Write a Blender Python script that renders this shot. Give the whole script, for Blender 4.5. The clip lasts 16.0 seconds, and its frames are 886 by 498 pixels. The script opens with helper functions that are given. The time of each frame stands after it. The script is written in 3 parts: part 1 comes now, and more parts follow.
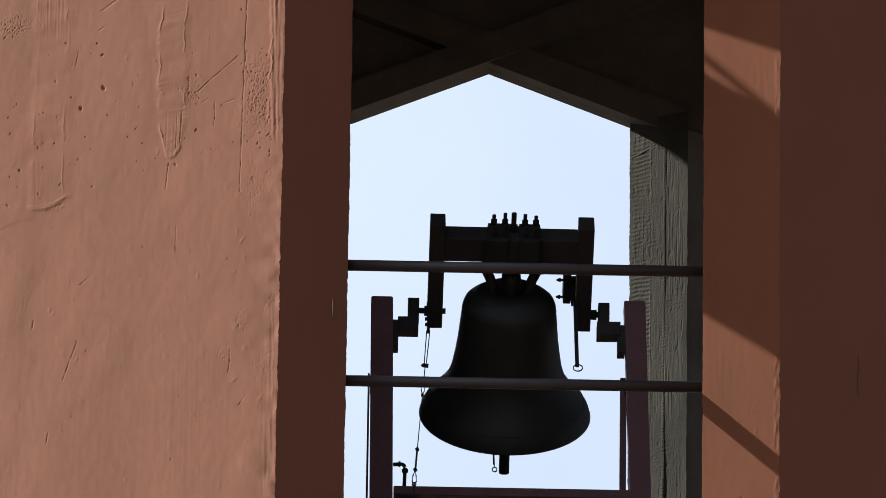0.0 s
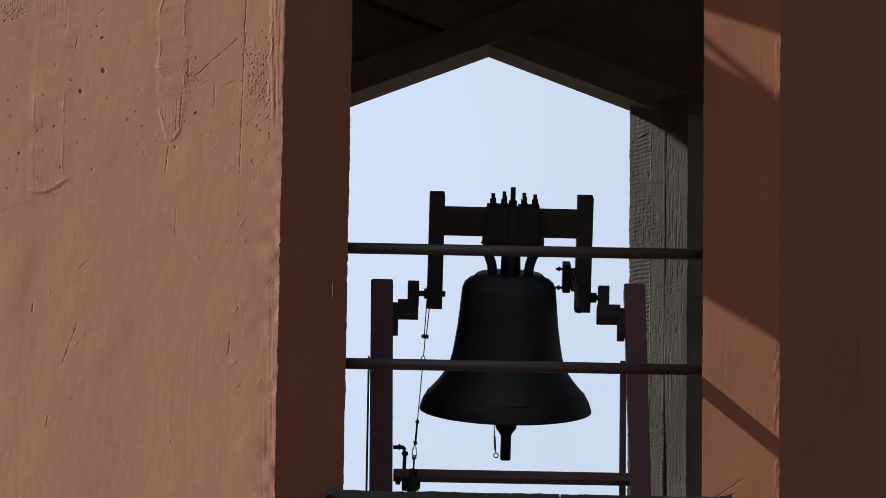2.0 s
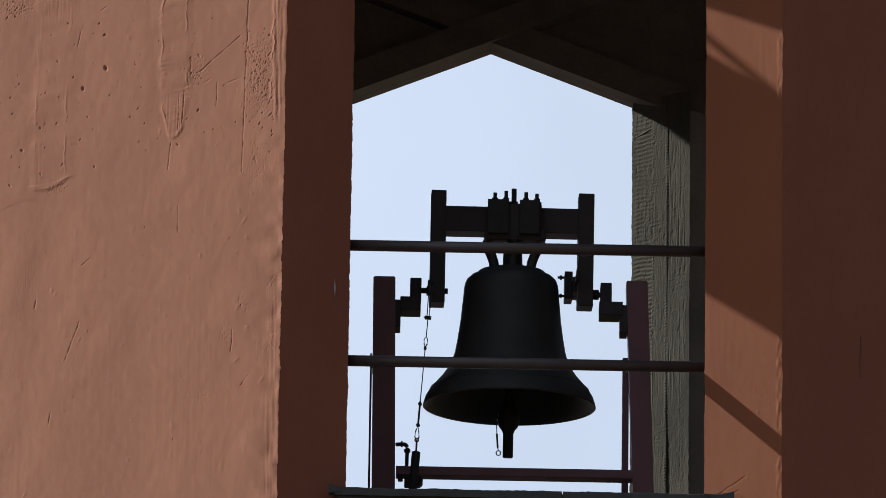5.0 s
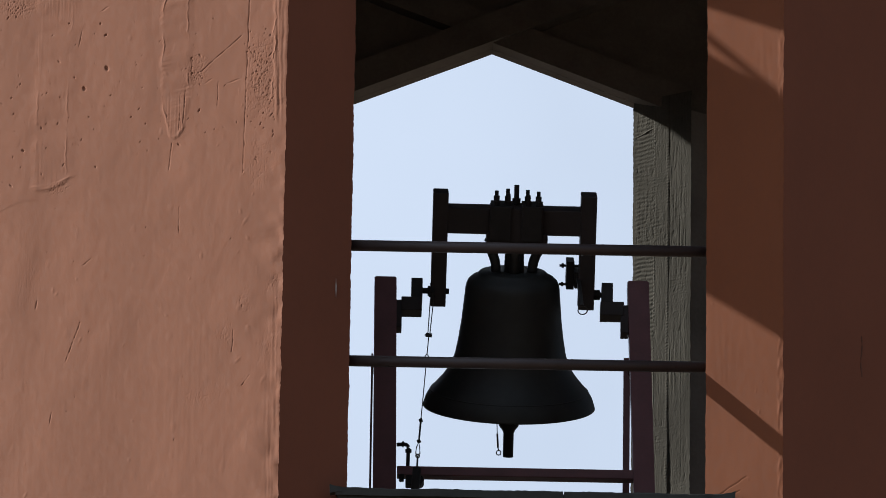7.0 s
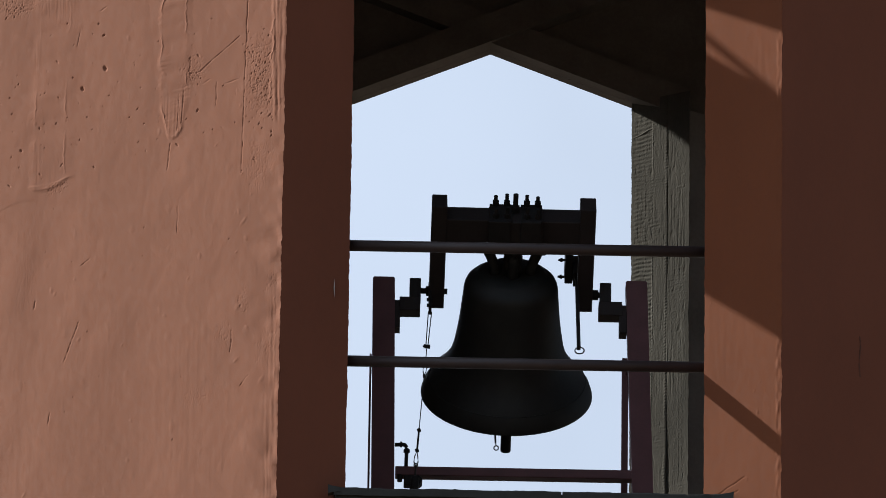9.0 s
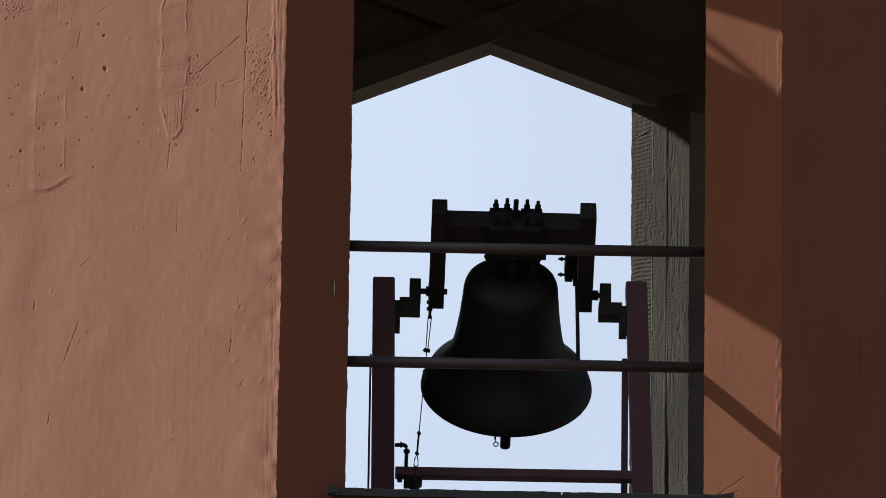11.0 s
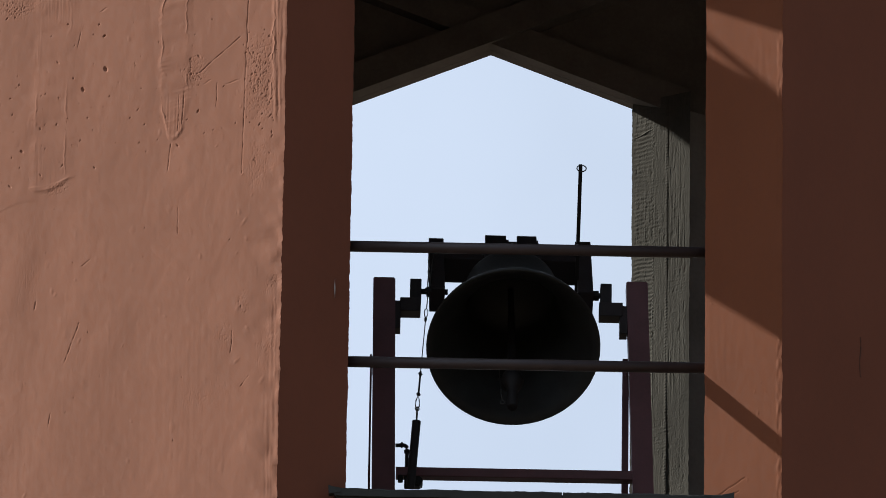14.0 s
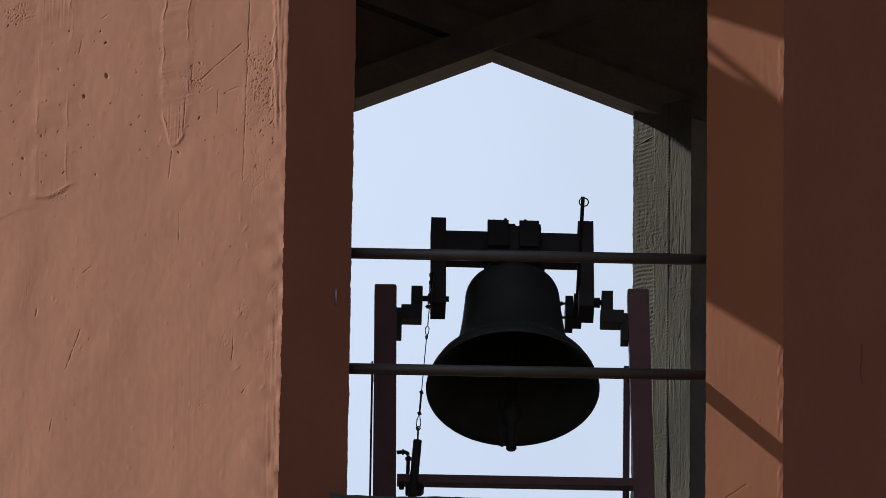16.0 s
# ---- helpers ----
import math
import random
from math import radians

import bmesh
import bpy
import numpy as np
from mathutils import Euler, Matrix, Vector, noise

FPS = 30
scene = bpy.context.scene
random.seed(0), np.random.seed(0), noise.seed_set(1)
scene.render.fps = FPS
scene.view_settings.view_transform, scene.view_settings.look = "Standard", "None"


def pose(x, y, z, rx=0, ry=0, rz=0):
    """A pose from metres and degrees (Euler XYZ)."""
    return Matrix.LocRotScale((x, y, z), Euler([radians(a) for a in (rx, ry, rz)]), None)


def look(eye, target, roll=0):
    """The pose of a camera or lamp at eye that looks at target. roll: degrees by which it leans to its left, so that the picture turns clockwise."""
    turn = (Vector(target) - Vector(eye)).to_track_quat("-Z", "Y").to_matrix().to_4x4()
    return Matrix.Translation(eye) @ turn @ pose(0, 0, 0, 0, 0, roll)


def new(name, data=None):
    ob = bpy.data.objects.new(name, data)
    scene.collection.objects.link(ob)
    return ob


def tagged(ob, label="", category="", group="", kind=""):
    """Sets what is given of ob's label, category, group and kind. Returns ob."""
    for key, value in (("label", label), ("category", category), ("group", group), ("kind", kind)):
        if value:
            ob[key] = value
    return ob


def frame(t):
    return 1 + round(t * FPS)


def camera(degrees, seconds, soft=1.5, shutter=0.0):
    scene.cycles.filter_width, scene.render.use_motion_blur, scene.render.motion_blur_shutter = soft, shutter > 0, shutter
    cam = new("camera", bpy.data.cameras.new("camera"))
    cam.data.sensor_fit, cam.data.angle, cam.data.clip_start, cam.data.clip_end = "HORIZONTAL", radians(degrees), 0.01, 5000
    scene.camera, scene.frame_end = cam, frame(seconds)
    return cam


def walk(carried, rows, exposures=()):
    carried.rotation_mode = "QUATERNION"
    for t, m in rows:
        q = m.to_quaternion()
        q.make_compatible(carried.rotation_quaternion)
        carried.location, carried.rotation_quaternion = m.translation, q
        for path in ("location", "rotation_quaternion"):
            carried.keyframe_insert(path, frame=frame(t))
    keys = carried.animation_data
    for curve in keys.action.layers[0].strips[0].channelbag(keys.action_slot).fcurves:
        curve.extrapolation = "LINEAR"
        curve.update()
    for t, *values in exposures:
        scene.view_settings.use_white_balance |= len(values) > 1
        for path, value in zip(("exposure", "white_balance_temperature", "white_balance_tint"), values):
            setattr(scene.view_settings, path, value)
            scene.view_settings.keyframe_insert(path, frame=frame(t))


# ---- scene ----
# A bell swinging in the corner opening of a plastered bell tower, seen from the ground far below.

# camera and its walk -------------------------------------------------------
LENS = 5.08
EYE = (-0.7023, -40.2367, 1.6)
ROLL = 0.85
cam = camera(LENS, 16.0, soft=0.7)
PATH = [  # seconds, pan, tilt
    (0.0, -0.5802, 21.3513), (0.5, -0.5846, 21.3400), (1.0, -0.5759, 21.3269), (1.5, -0.5823, 21.2838),
    (2.0, -0.5823, 21.2526), (2.5, -0.5731, 21.2326), (3.0, -0.5752, 21.2361), (3.5, -0.5799, 21.2372),
    (4.0, -0.5768, 21.2361), (6.5, -0.5609, 21.2370), (7.0, -0.5609, 21.2370), (7.5, -0.5719, 21.2371),
    (8.0, -0.5687, 21.2371), (8.5, -0.5713, 21.2390), (9.0, -0.5713, 21.2381), (11.5, -0.5713, 21.2405),
    (12.0, -0.5718, 21.2410), (12.5, -0.5708, 21.2410), (13.0, -0.5707, 21.2420), (13.5, -0.5713, 21.2420),
    (14.0, -0.5681, 21.2419), (14.5, -0.5707, 21.2420), (15.0, -0.5697, 21.2415), (15.5, -0.5670, 21.2459),
    (16.0, -0.5601, 21.2816)]
walk(cam, [(t, pose(*EYE, 90 + tilt, 0, pan) @ pose(0, 0, 0, 0, 0, ROLL)) for t, pan, tilt in PATH],
     exposures=[(0.0, 1.2), (0.5, 1.13), (1.0, 1.04), (1.6, 1.0), (16.0, 1.0)])

# world, sun ----------------------------------------------------------------
SUN_AZ, SUN_EL = 110.0, 29.8      # degrees left of the way towards the camera; height
SUN_TO = Vector((-math.cos(radians(SUN_EL)) * math.sin(radians(SUN_AZ)),
                 -math.cos(radians(SUN_EL)) * math.cos(radians(SUN_AZ)), math.sin(radians(SUN_EL))))
world = bpy.data.worlds.new("sky")
scene.world = world
world.use_nodes = True
wn, wl = world.node_tree.nodes, world.node_tree.links
sky = wn.new("ShaderNodeTexSky")
sky.sky_type = "NISHITA"
sky.sun_disc = False
sky.sun_elevation = radians(SUN_EL)
sky.sun_rotation = math.atan2(SUN_TO.x, SUN_TO.y)
sky.air_density, sky.dust_density, sky.ozone_density = 1.0, 2.0, 1.0
co = wn.new("ShaderNodeTexCoord")
veil = wn.new("ShaderNodeTexNoise")
veil.inputs["Scale"].default_value = 14.0
veil.inputs["Detail"].default_value = 4.0
toward = wn.new("ShaderNodeVectorMath")      # haze brightens towards the sun
toward.operation = "DOT_PRODUCT"
toward.inputs[1].default_value = SUN_TO
blend = wn.new("ShaderNodeMath")
blend.operation = "MULTIPLY_ADD"
blend.inputs[1].default_value = 0.35
ramp = wn.new("ShaderNodeMapRange")
ramp.interpolation_type = "SMOOTHSTEP"
ramp.inputs["From Min"].default_value, ramp.inputs["From Max"].default_value = 0.0, 0.72
ramp.inputs["To Min"].default_value, ramp.inputs["To Max"].default_value = 0.06, 0.92
mix = wn.new("ShaderNodeMix")
mix.data_type = "RGBA"
mix.inputs["B"].default_value = (17.0, 19.8, 24.4, 1)      # thin white veil of high cloud
wl.new(co.outputs["Generated"], veil.inputs["Vector"])
wl.new(co.outputs["Generated"], toward.inputs[0])
wl.new(veil.outputs["Fac"], blend.inputs[0])
wl.new(toward.outputs["Value"], blend.inputs[2])
wl.new(blend.outputs[0], ramp.inputs["Value"])
wl.new(ramp.outputs["Result"], mix.inputs["Factor"])
wl.new(sky.outputs["Color"], mix.inputs["A"])
apart = wn.new("ShaderNodeSeparateXYZ")
low = wn.new("ShaderNodeMapRange")           # haze thickens towards the horizon
low.inputs["From Min"].default_value, low.inputs["From Max"].default_value = 0.15, 0.45
low.inputs["To Min"].default_value, low.inputs["To Max"].default_value = 1.35, 0.93
hazy = wn.new("ShaderNodeVectorMath")
hazy.operation = "SCALE"
wl.new(co.outputs["Generated"], apart.inputs[0])
wl.new(apart.outputs["Z"], low.inputs["Value"])
wl.new(mix.outputs["Result"], hazy.inputs[0])
wl.new(low.outputs["Result"], hazy.inputs["Scale"])
wl.new(hazy.outputs["Vector"], wn["Background"].inputs["Color"])
wn["Background"].inputs["Strength"].default_value = 0.02

sun = new("sun", bpy.data.lights.new("sun", "SUN"))
sun.data.energy, sun.data.angle, sun.data.color = 3.95, radians(0.53), (1.0, 0.93, 0.84)
sun.matrix_world = look((-30, 15, 40), Vector((-30, 15, 40)) - SUN_TO)

H = 17.048      # height of the bell's axle above the ground


# materials -----------------------------------------------------------------
def material(name, color, rough=0.8, metal=0.0, spread=0.12, scale=6.0, fine=80.0, bump=0.3, depth=0.002, stretch=1.0, spec=0.5):
    """Two scales of colour variation and a fine relief, in metres of the object's own space."""
    m = bpy.data.materials.new(name)
    m.use_nodes = True
    n, l = m.node_tree.nodes, m.node_tree.links
    b = n["Principled BSDF"]
    b.inputs["Metallic"].default_value = metal
    b.inputs["Specular IOR Level"].default_value = spec
    tc = n.new("ShaderNodeTexCoord")
    mp = n.new("ShaderNodeMapping")
    mp.inputs["Scale"].default_value = (1, 1, stretch)
    l.new(tc.outputs["Object"], mp.inputs["Vector"])
    big, small = n.new("ShaderNodeTexNoise"), n.new("ShaderNodeTexNoise")
    big.inputs["Scale"].default_value, big.inputs["Detail"].default_value = scale, 5
    small.inputs["Scale"].default_value, small.inputs["Detail"].default_value = fine, 6
    for t in (big, small):
        l.new(mp.outputs["Vector"], t.inputs["Vector"])
    add = n.new("ShaderNodeMath")
    add.operation = "MULTIPLY_ADD"
    add.inputs[1].default_value = 0.45
    l.new(small.outputs["Fac"], add.inputs[0])
    l.new(big.outputs["Fac"], add.inputs[2])
    r = n.new("ShaderNodeValToRGB")
    lo = [c * (1 - spread) for c in color]
    hi = [min(1, c * (1 + spread)) for c in color]
    r.color_ramp.elements[0].position, r.color_ramp.elements[0].color = 0.5, (*lo, 1)
    r.color_ramp.elements[1].position, r.color_ramp.elements[1].color = 0.95, (*hi, 1)
    l.new(add.outputs[0], r.inputs["Fac"])
    l.new(r.outputs["Color"], b.inputs["Base Color"])
    rr = n.new("ShaderNodeMapRange")
    rr.inputs["To Min"].default_value, rr.inputs["To Max"].default_value = max(0.05, rough - 0.12), min(1, rough + 0.12)
    l.new(small.outputs["Fac"], rr.inputs["Value"])
    l.new(rr.outputs["Result"], b.inputs["Roughness"])
    if bump:
        bp = n.new("ShaderNodeBump")
        bp.inputs["Strength"].default_value, bp.inputs["Distance"].default_value = bump, depth
        l.new(add.outputs[0], bp.inputs["Height"])
        l.new(bp.outputs["Normal"], b.inputs["Normal"])
    return m


def mottled(m, dark, light):
    """Two weathered tints blended in at the ends of the colour range."""
    r = next(n for n in m.node_tree.nodes if n.type == "VALTORGB").color_ramp
    r.elements.new(0.40).color = (*dark, 1)
    r.elements.new(1.0).color = (*light, 1)
    return m


PLASTER = mottled(material("salmon_plaster", (0.238, 0.098, 0.0565), 0.85, spread=0.06, scale=2.6, fine=45, bump=0.55, depth=0.0012, stretch=0.8, spec=0.25),
                  (0.190, 0.084, 0.052), (0.260, 0.106, 0.066))
# plaster copy for faces turned from the sun, their shade tint in the colour
SHADEPLASTER = material("shaded_face_plaster", (0.238, 0.087, 0.0515), 0.85, spread=0.07, scale=2.2, fine=45, bump=0.4, depth=0.0012, stretch=0.6, spec=0.25)
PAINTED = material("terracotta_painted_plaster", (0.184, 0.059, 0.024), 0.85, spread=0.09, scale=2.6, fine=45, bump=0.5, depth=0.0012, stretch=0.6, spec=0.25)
CONCRETE = material("board_marked_concrete", (0.090, 0.090, 0.079), 0.9, spread=0.25, scale=5, fine=90, bump=0.4, depth=0.001, stretch=0.5, spec=0.2)
SOFFIT = material("grey_concrete", (0.145, 0.135, 0.122), 0.9, spread=0.2, scale=4, fine=60, bump=0.4, depth=0.003, spec=0.2)
BRONZE = material("dark_bronze", (0.024, 0.026, 0.025), 0.6, metal=0.3, spread=0.25, scale=9, fine=120, bump=0.15, depth=0.001)
IRON = material("dark_iron", (0.016, 0.0145, 0.0145), 0.68, metal=0.3, spread=0.3, scale=14, fine=150, bump=0.25, depth=0.001)
BEAMPAINT = material("brown_painted_steel", (0.020, 0.0145, 0.0145), 0.7, metal=0.1, spread=0.2, scale=12, fine=120, bump=0.15, depth=0.001)
OXIDE = material("maroon_painted_steel", (0.115, 0.044, 0.05), 0.55, spread=0.18, scale=8, fine=110, bump=0.15, depth=0.001)
RAILPAINT = material("dark_painted_tube", (0.042, 0.030, 0.030), 0.5, spread=0.2, scale=10, fine=120, bump=0.15, depth=0.001)
SHEET = material("weathered_zinc", (0.04, 0.043, 0.039), 0.7, metal=0.2, spread=0.3, scale=9, fine=70, bump=0.3, depth=0.002)
WIRE = material("steel_wire", (0.05, 0.048, 0.045), 0.5, metal=0.6, spread=0.1, scale=20, fine=200, bump=0)
LIME = material("pale_lime", (0.42, 0.37, 0.34), 0.9, spread=0.2, scale=30, fine=150, bump=0.1, depth=0.001)
RUST = material("rusty_drip", (0.13, 0.052, 0.033), 0.85, spread=0.2, scale=30, fine=150, bump=0.1, depth=0.001)
GRASS = material("dry_grass_ground", (0.10, 0.07, 0.045), 0.95, spread=0.35, scale=0.2, fine=4, bump=0.5, depth=0.03)


# shaping helpers -----------------------------------------------------------
def link(name, bm, mat, parent=None, label="", smooth=False):
    me = bpy.data.meshes.new(name)
    bmesh.ops.recalc_face_normals(bm, faces=bm.faces)
    bm.to_mesh(me)
    bm.free()
    me.materials.append(mat)
    if smooth:
        for p in me.polygons:
            p.use_smooth = True
    ob = new(name, me)
    if parent:
        ob.parent = parent
    return tagged(ob, label)


def part(name, bm, mat, parent, label="", smooth=False):
    return link(name, bm, mat, parent, label, smooth)


def box(bm, x0, x1, y0, y1, z0, z1, bevel=0.0):
    m = Matrix.LocRotScale(((x0 + x1) / 2, (y0 + y1) / 2, (z0 + z1) / 2), None, (x1 - x0, y1 - y0, z1 - z0))
    made = bmesh.ops.create_cube(bm, size=1, matrix=m)["verts"]
    if bevel:
        es = list({e for v in made for e in v.link_edges})
        bmesh.ops.bevel(bm, geom=es, offset=bevel, segments=2, affect="EDGES", profile=0.5)
    return bm


def rod(bm, a, b, r, seg=14, r2=None):
    a, b = Vector(a), Vector(b)
    d = b - a
    m = Matrix.Translation((a + b) / 2) @ d.to_track_quat("Z", "Y").to_matrix().to_4x4()
    bmesh.ops.create_cone(bm, cap_ends=True, segments=seg, radius1=r, radius2=r if r2 is None else r2, depth=d.length, matrix=m)
    return bm


def slab(bm, pts, axis, lo, hi):
    """A prism over a flat outline. axis y: outline in x, z; axis z: outline in x, y; axis x: outline in y, z."""
    def at(p, w):
        return {"y": (p[0], w, p[1]), "z": (p[0], p[1], w), "x": (w, p[0], p[1])}[axis]
    a = [bm.verts.new(at(p, lo)) for p in pts]
    b = [bm.verts.new(at(p, hi)) for p in pts]
    bm.faces.new(a)
    bm.faces.new(b[::-1])
    for i in range(len(pts)):
        j = (i + 1) % len(pts)
        bm.faces.new((a[i], b[i], b[j], a[j]))
    return bm


def lathe(bm, prof, seg=48, closed=False):
    rings = [[bm.verts.new((r * math.cos(2 * math.pi * k / seg), r * math.sin(2 * math.pi * k / seg), z)) for k in range(seg)] for r, z in prof]
    pairs = list(zip(rings, rings[1:])) + ([(rings[-1], rings[0])] if closed else [])
    for a, b in pairs:
        for k in range(seg):
            bm.faces.new((a[k], a[(k + 1) % seg], b[(k + 1) % seg], b[k]))
    return bm


def tube(bm, pts, r, seg=8, closed=False):
    pts = [Vector(p) for p in pts]
    n = len(pts)
    rings = []
    for i, p in enumerate(pts):
        d = (pts[(i + 1) % n] - pts[i - 1]) if closed else (pts[min(i + 1, n - 1)] - pts[max(i - 1, 0)])
        q = d.to_track_quat("Z", "Y")
        rings.append([bm.verts.new(p + q @ Vector((r * math.cos(2 * math.pi * k / seg), r * math.sin(2 * math.pi * k / seg), 0))) for k in range(seg)])
    for i in range(n if closed else n - 1):
        a, b = rings[i], rings[(i + 1) % n]
        for k in range(seg):
            bm.faces.new((a[k], a[(k + 1) % seg], b[(k + 1) % seg], b[k]))
    if not closed:
        bm.faces.new(rings[0])
        bm.faces.new(rings[-1][::-1])
    return bm


def ring(bm, c, R, r, u, v, n=16, seg=6):
    c, u, v = Vector(c), Vector(u), Vector(v)
    return tube(bm, [c + R * (math.cos(2 * math.pi * k / n) * u + math.sin(2 * math.pi * k / n) * v) for k in range(n)], r, seg, True)


def skin(name, a, b, z0, z1, nu, nz, height, mat, parent, ragged=(0.0, 0.0), smooth=True):
    """A wall face between the plan points a and b, its relief given by height(u, z) in metres along the outward normal;
    u runs from a, z from the axle's height. ragged: how far the upright edges at a and b wander."""
    a, b = np.array(a), np.array(b)
    ln = float(np.hypot(*(b - a)))
    d = (b - a) / ln
    nrm = np.array((d[1], -d[0]))
    u, z = np.meshgrid(np.linspace(0, ln, nu + 1), np.linspace(z0, z1, nz + 1))
    h = height(u, z) * np.minimum(1, np.minimum(u, ln - u) / 0.03 + 0.15)
    zs = z[:, :1]
    wander = np.array([noise.noise((1.3, 7.7, v * 9)) + 0.6 * noise.noise((5.3, 2.2, v * 40)) + 0.5 * noise.noise((9.3, 4.2, v * 130)) for v in zs[:, 0].tolist()])[:, None]
    k = u / ln
    s = u + wander * (ragged[0] * np.maximum(0, 1 - k * 12) + ragged[1] * np.maximum(0, 1 - (1 - k) * 12))
    xy = a[None, None, :] + s[..., None] * d + h[..., None] * nrm
    verts = np.concatenate((xy, (z + H)[..., None]), axis=2).reshape(-1, 3)
    idx = np.arange((nu + 1) * (nz + 1)).reshape(nz + 1, nu + 1)
    quads = np.stack((idx[:-1, :-1], idx[:-1, 1:], idx[1:, 1:], idx[1:, :-1]), axis=2).reshape(-1, 4)
    me = bpy.data.meshes.new(name)
    me.from_pydata(verts.tolist(), [], quads.tolist())
    me.materials.append(mat)
    me.polygons.foreach_set("use_smooth", [smooth] * len(me.polygons))
    ob = new(name, me)
    ob.parent = parent
    return ob


# ---- the place: ground, tower --------------------------------------------
def ground():
    bm = bmesh.new()
    bmesh.ops.create_grid(bm, x_segments=2, y_segments=2, size=2500)
    tagged(link("ground", bm, GRASS), "dry grass and earth round the tower", "ground", kind="structure")


LX, RX = -0.704, 0.793          # inner edges of the front opening
LO, RO = (-0.990, -1.20), (1.108, -1.21)
FRONT = -1.0                     # depth of the inner edges
FLOOR = -1.36
SLANT = math.tan(radians(36))    # how the outer faces fall back


def field(u, z, fu, fz, seed):
    """Smooth noise over a whole grid of places."""
    return np.array([noise.noise((x, y, seed)) for x, y in zip((u * fu).ravel().tolist(), (z * fz).ravel().tolist())]).reshape(u.shape)


def step(a, b, x):
    k = np.clip((x - a) / (b - a), 0, 1)
    return k * k * (3 - 2 * k)


def bumps(u, z, seed):
    return 0.006 * field(u, z, 2.2, 1.1, seed) + 0.0012 * field(u, z, 6, 4, seed + 3) + 0.0004 * field(u, z, 24, 14, seed + 9)


def dabs(h, u, z, marks, depth):
    """Adds small slanting oval bumps (depth above 0) or pits to the relief h: place, half width, how tall, slant."""
    for pu, pz, r, tall, slant in marks:
        far = r * max(1.0, tall) + r * abs(slant) * tall
        j0, j1 = np.searchsorted(z[:, 0], (pz - far, pz + far))
        i0, i1 = np.searchsorted(u[0], (pu - far, pu + far))
        if j1 > j0 and i1 > i0:
            dz = z[j0:j1, i0:i1] - pz
            k = np.hypot((u[j0:j1, i0:i1] - pu - slant * dz) / r, dz / (r * tall))
            h[j0:j1, i0:i1] += depth * min(1.5, r / 0.006) * np.clip(1 - k * k, 0, 1) ** (2 if depth > 0 else 1)


def holes(n, us, zs, r0, r1):
    """Small air holes of uneven size and shape, us and zs being draws of their places."""
    return [(us(), zs(), r0 + (r1 - r0) * random.random() ** 2, random.uniform(0.5, 2.2), random.uniform(-1.2, 1.2)) for _ in range(n)]


between, bell_curve = random.uniform, random.gauss
# layers of plaster run down the outer face: distance from the corner, lower end, width, thickness, crispness of the edges
RUNS = [(0.592, 0.36, 0.135, 0.0021, 0.9), (1.245, 0.27, 0.165, 0.0017, 0.6), (0.02, 0.40, 0.10, 0.0020, 1.0)]
PITS = holes(120, lambda: between(0.03, 1.6), lambda: 0.30 + abs(bell_curve(0, 0.42)), 0.0022, 0.0052)
PITS += holes(18, lambda: between(0.03, 1.6), lambda: between(-1.3, 0.3), 0.0026, 0.005)
PITS += [(0.959, 0.744, 0.0115, 1.35, 0.4), (1.08, 0.677, 0.010, 1.3, 0.35), (0.46, 0.44, 0.0065, 1.4, -0.3), (1.56, 0.42, 0.007, 2.0, 0.1), (1.53, 0.425, 0.006, 1.2, 0.0),
         (1.40, 0.46, 0.0075, 1.1, 0.6), (1.47, 0.72, 0.006, 0.6, 0.0), (1.17, 1.00, 0.005, 1.0, 0.2), (1.00, 0.96, 0.006, 0.9, 0.0), (0.97, 0.90, 0.009, 0.7, -0.3)]
PITS += holes(120, lambda: between(0.045, 0.215), lambda: bell_curve(0.52, 0.15), 0.0022, 0.0046)
PITS += holes(22, lambda: between(0.42, 0.54), lambda: bell_curve(0.64, 0.045), 0.0022, 0.005)
LUMPS = [(between(0.03, 1.6), between(-1.3, 0.9), between(0.006, 0.013), between(0.8, 1.8), between(-0.8, 0.8)) for _ in range(26)]
LUMPS += [(between(0.02, 0.24), between(-1.0, 0.3), between(0.008, 0.02), between(0.8, 2.0), between(-0.9, 0.9)) for _ in range(9)]
SCRATCHES = [(1.064, -0.397, 1.137, -0.564, 0.0052), (1.30, -0.25, 1.305, -0.29, 0.006), (0.245, 0.735, 0.455, 0.615, 0.0042), (1.20, -0.78, 1.21, -0.84, 0.004),
             (0.25, -0.60, 0.26, -0.70, 0.004), (0.53, 0.56, 0.545, 0.40, 0.0042), (0.558, 0.54, 0.565, 0.37, 0.0038), (0.55, 0.02, 0.552, -0.10, 0.0026),
             (0.90, 1.14, 0.985, 1.105, 0.0075), (0.96, 1.03, 0.985, 1.018, 0.006), (0.198, 1.20, 0.222, 0.10, 0.0040), (0.40, 0.57, 0.43, 0.556, 0.006), (0.25, 0.54, 0.30, 0.53, 0.006),
             (0.36, 0.55, 0.365, 0.44, 0.003), (0.600, 0.32, 0.612, 0.20, 0.0045), (0.50, 0.68, 0.505, 0.60, 0.003),
             (1.10, 0.95, 1.115, 0.88, 0.003), (1.02, -0.12, 1.06, -0.14, 0.004), (0.16, -0.82, 0.20, -0.86, 0.005)]
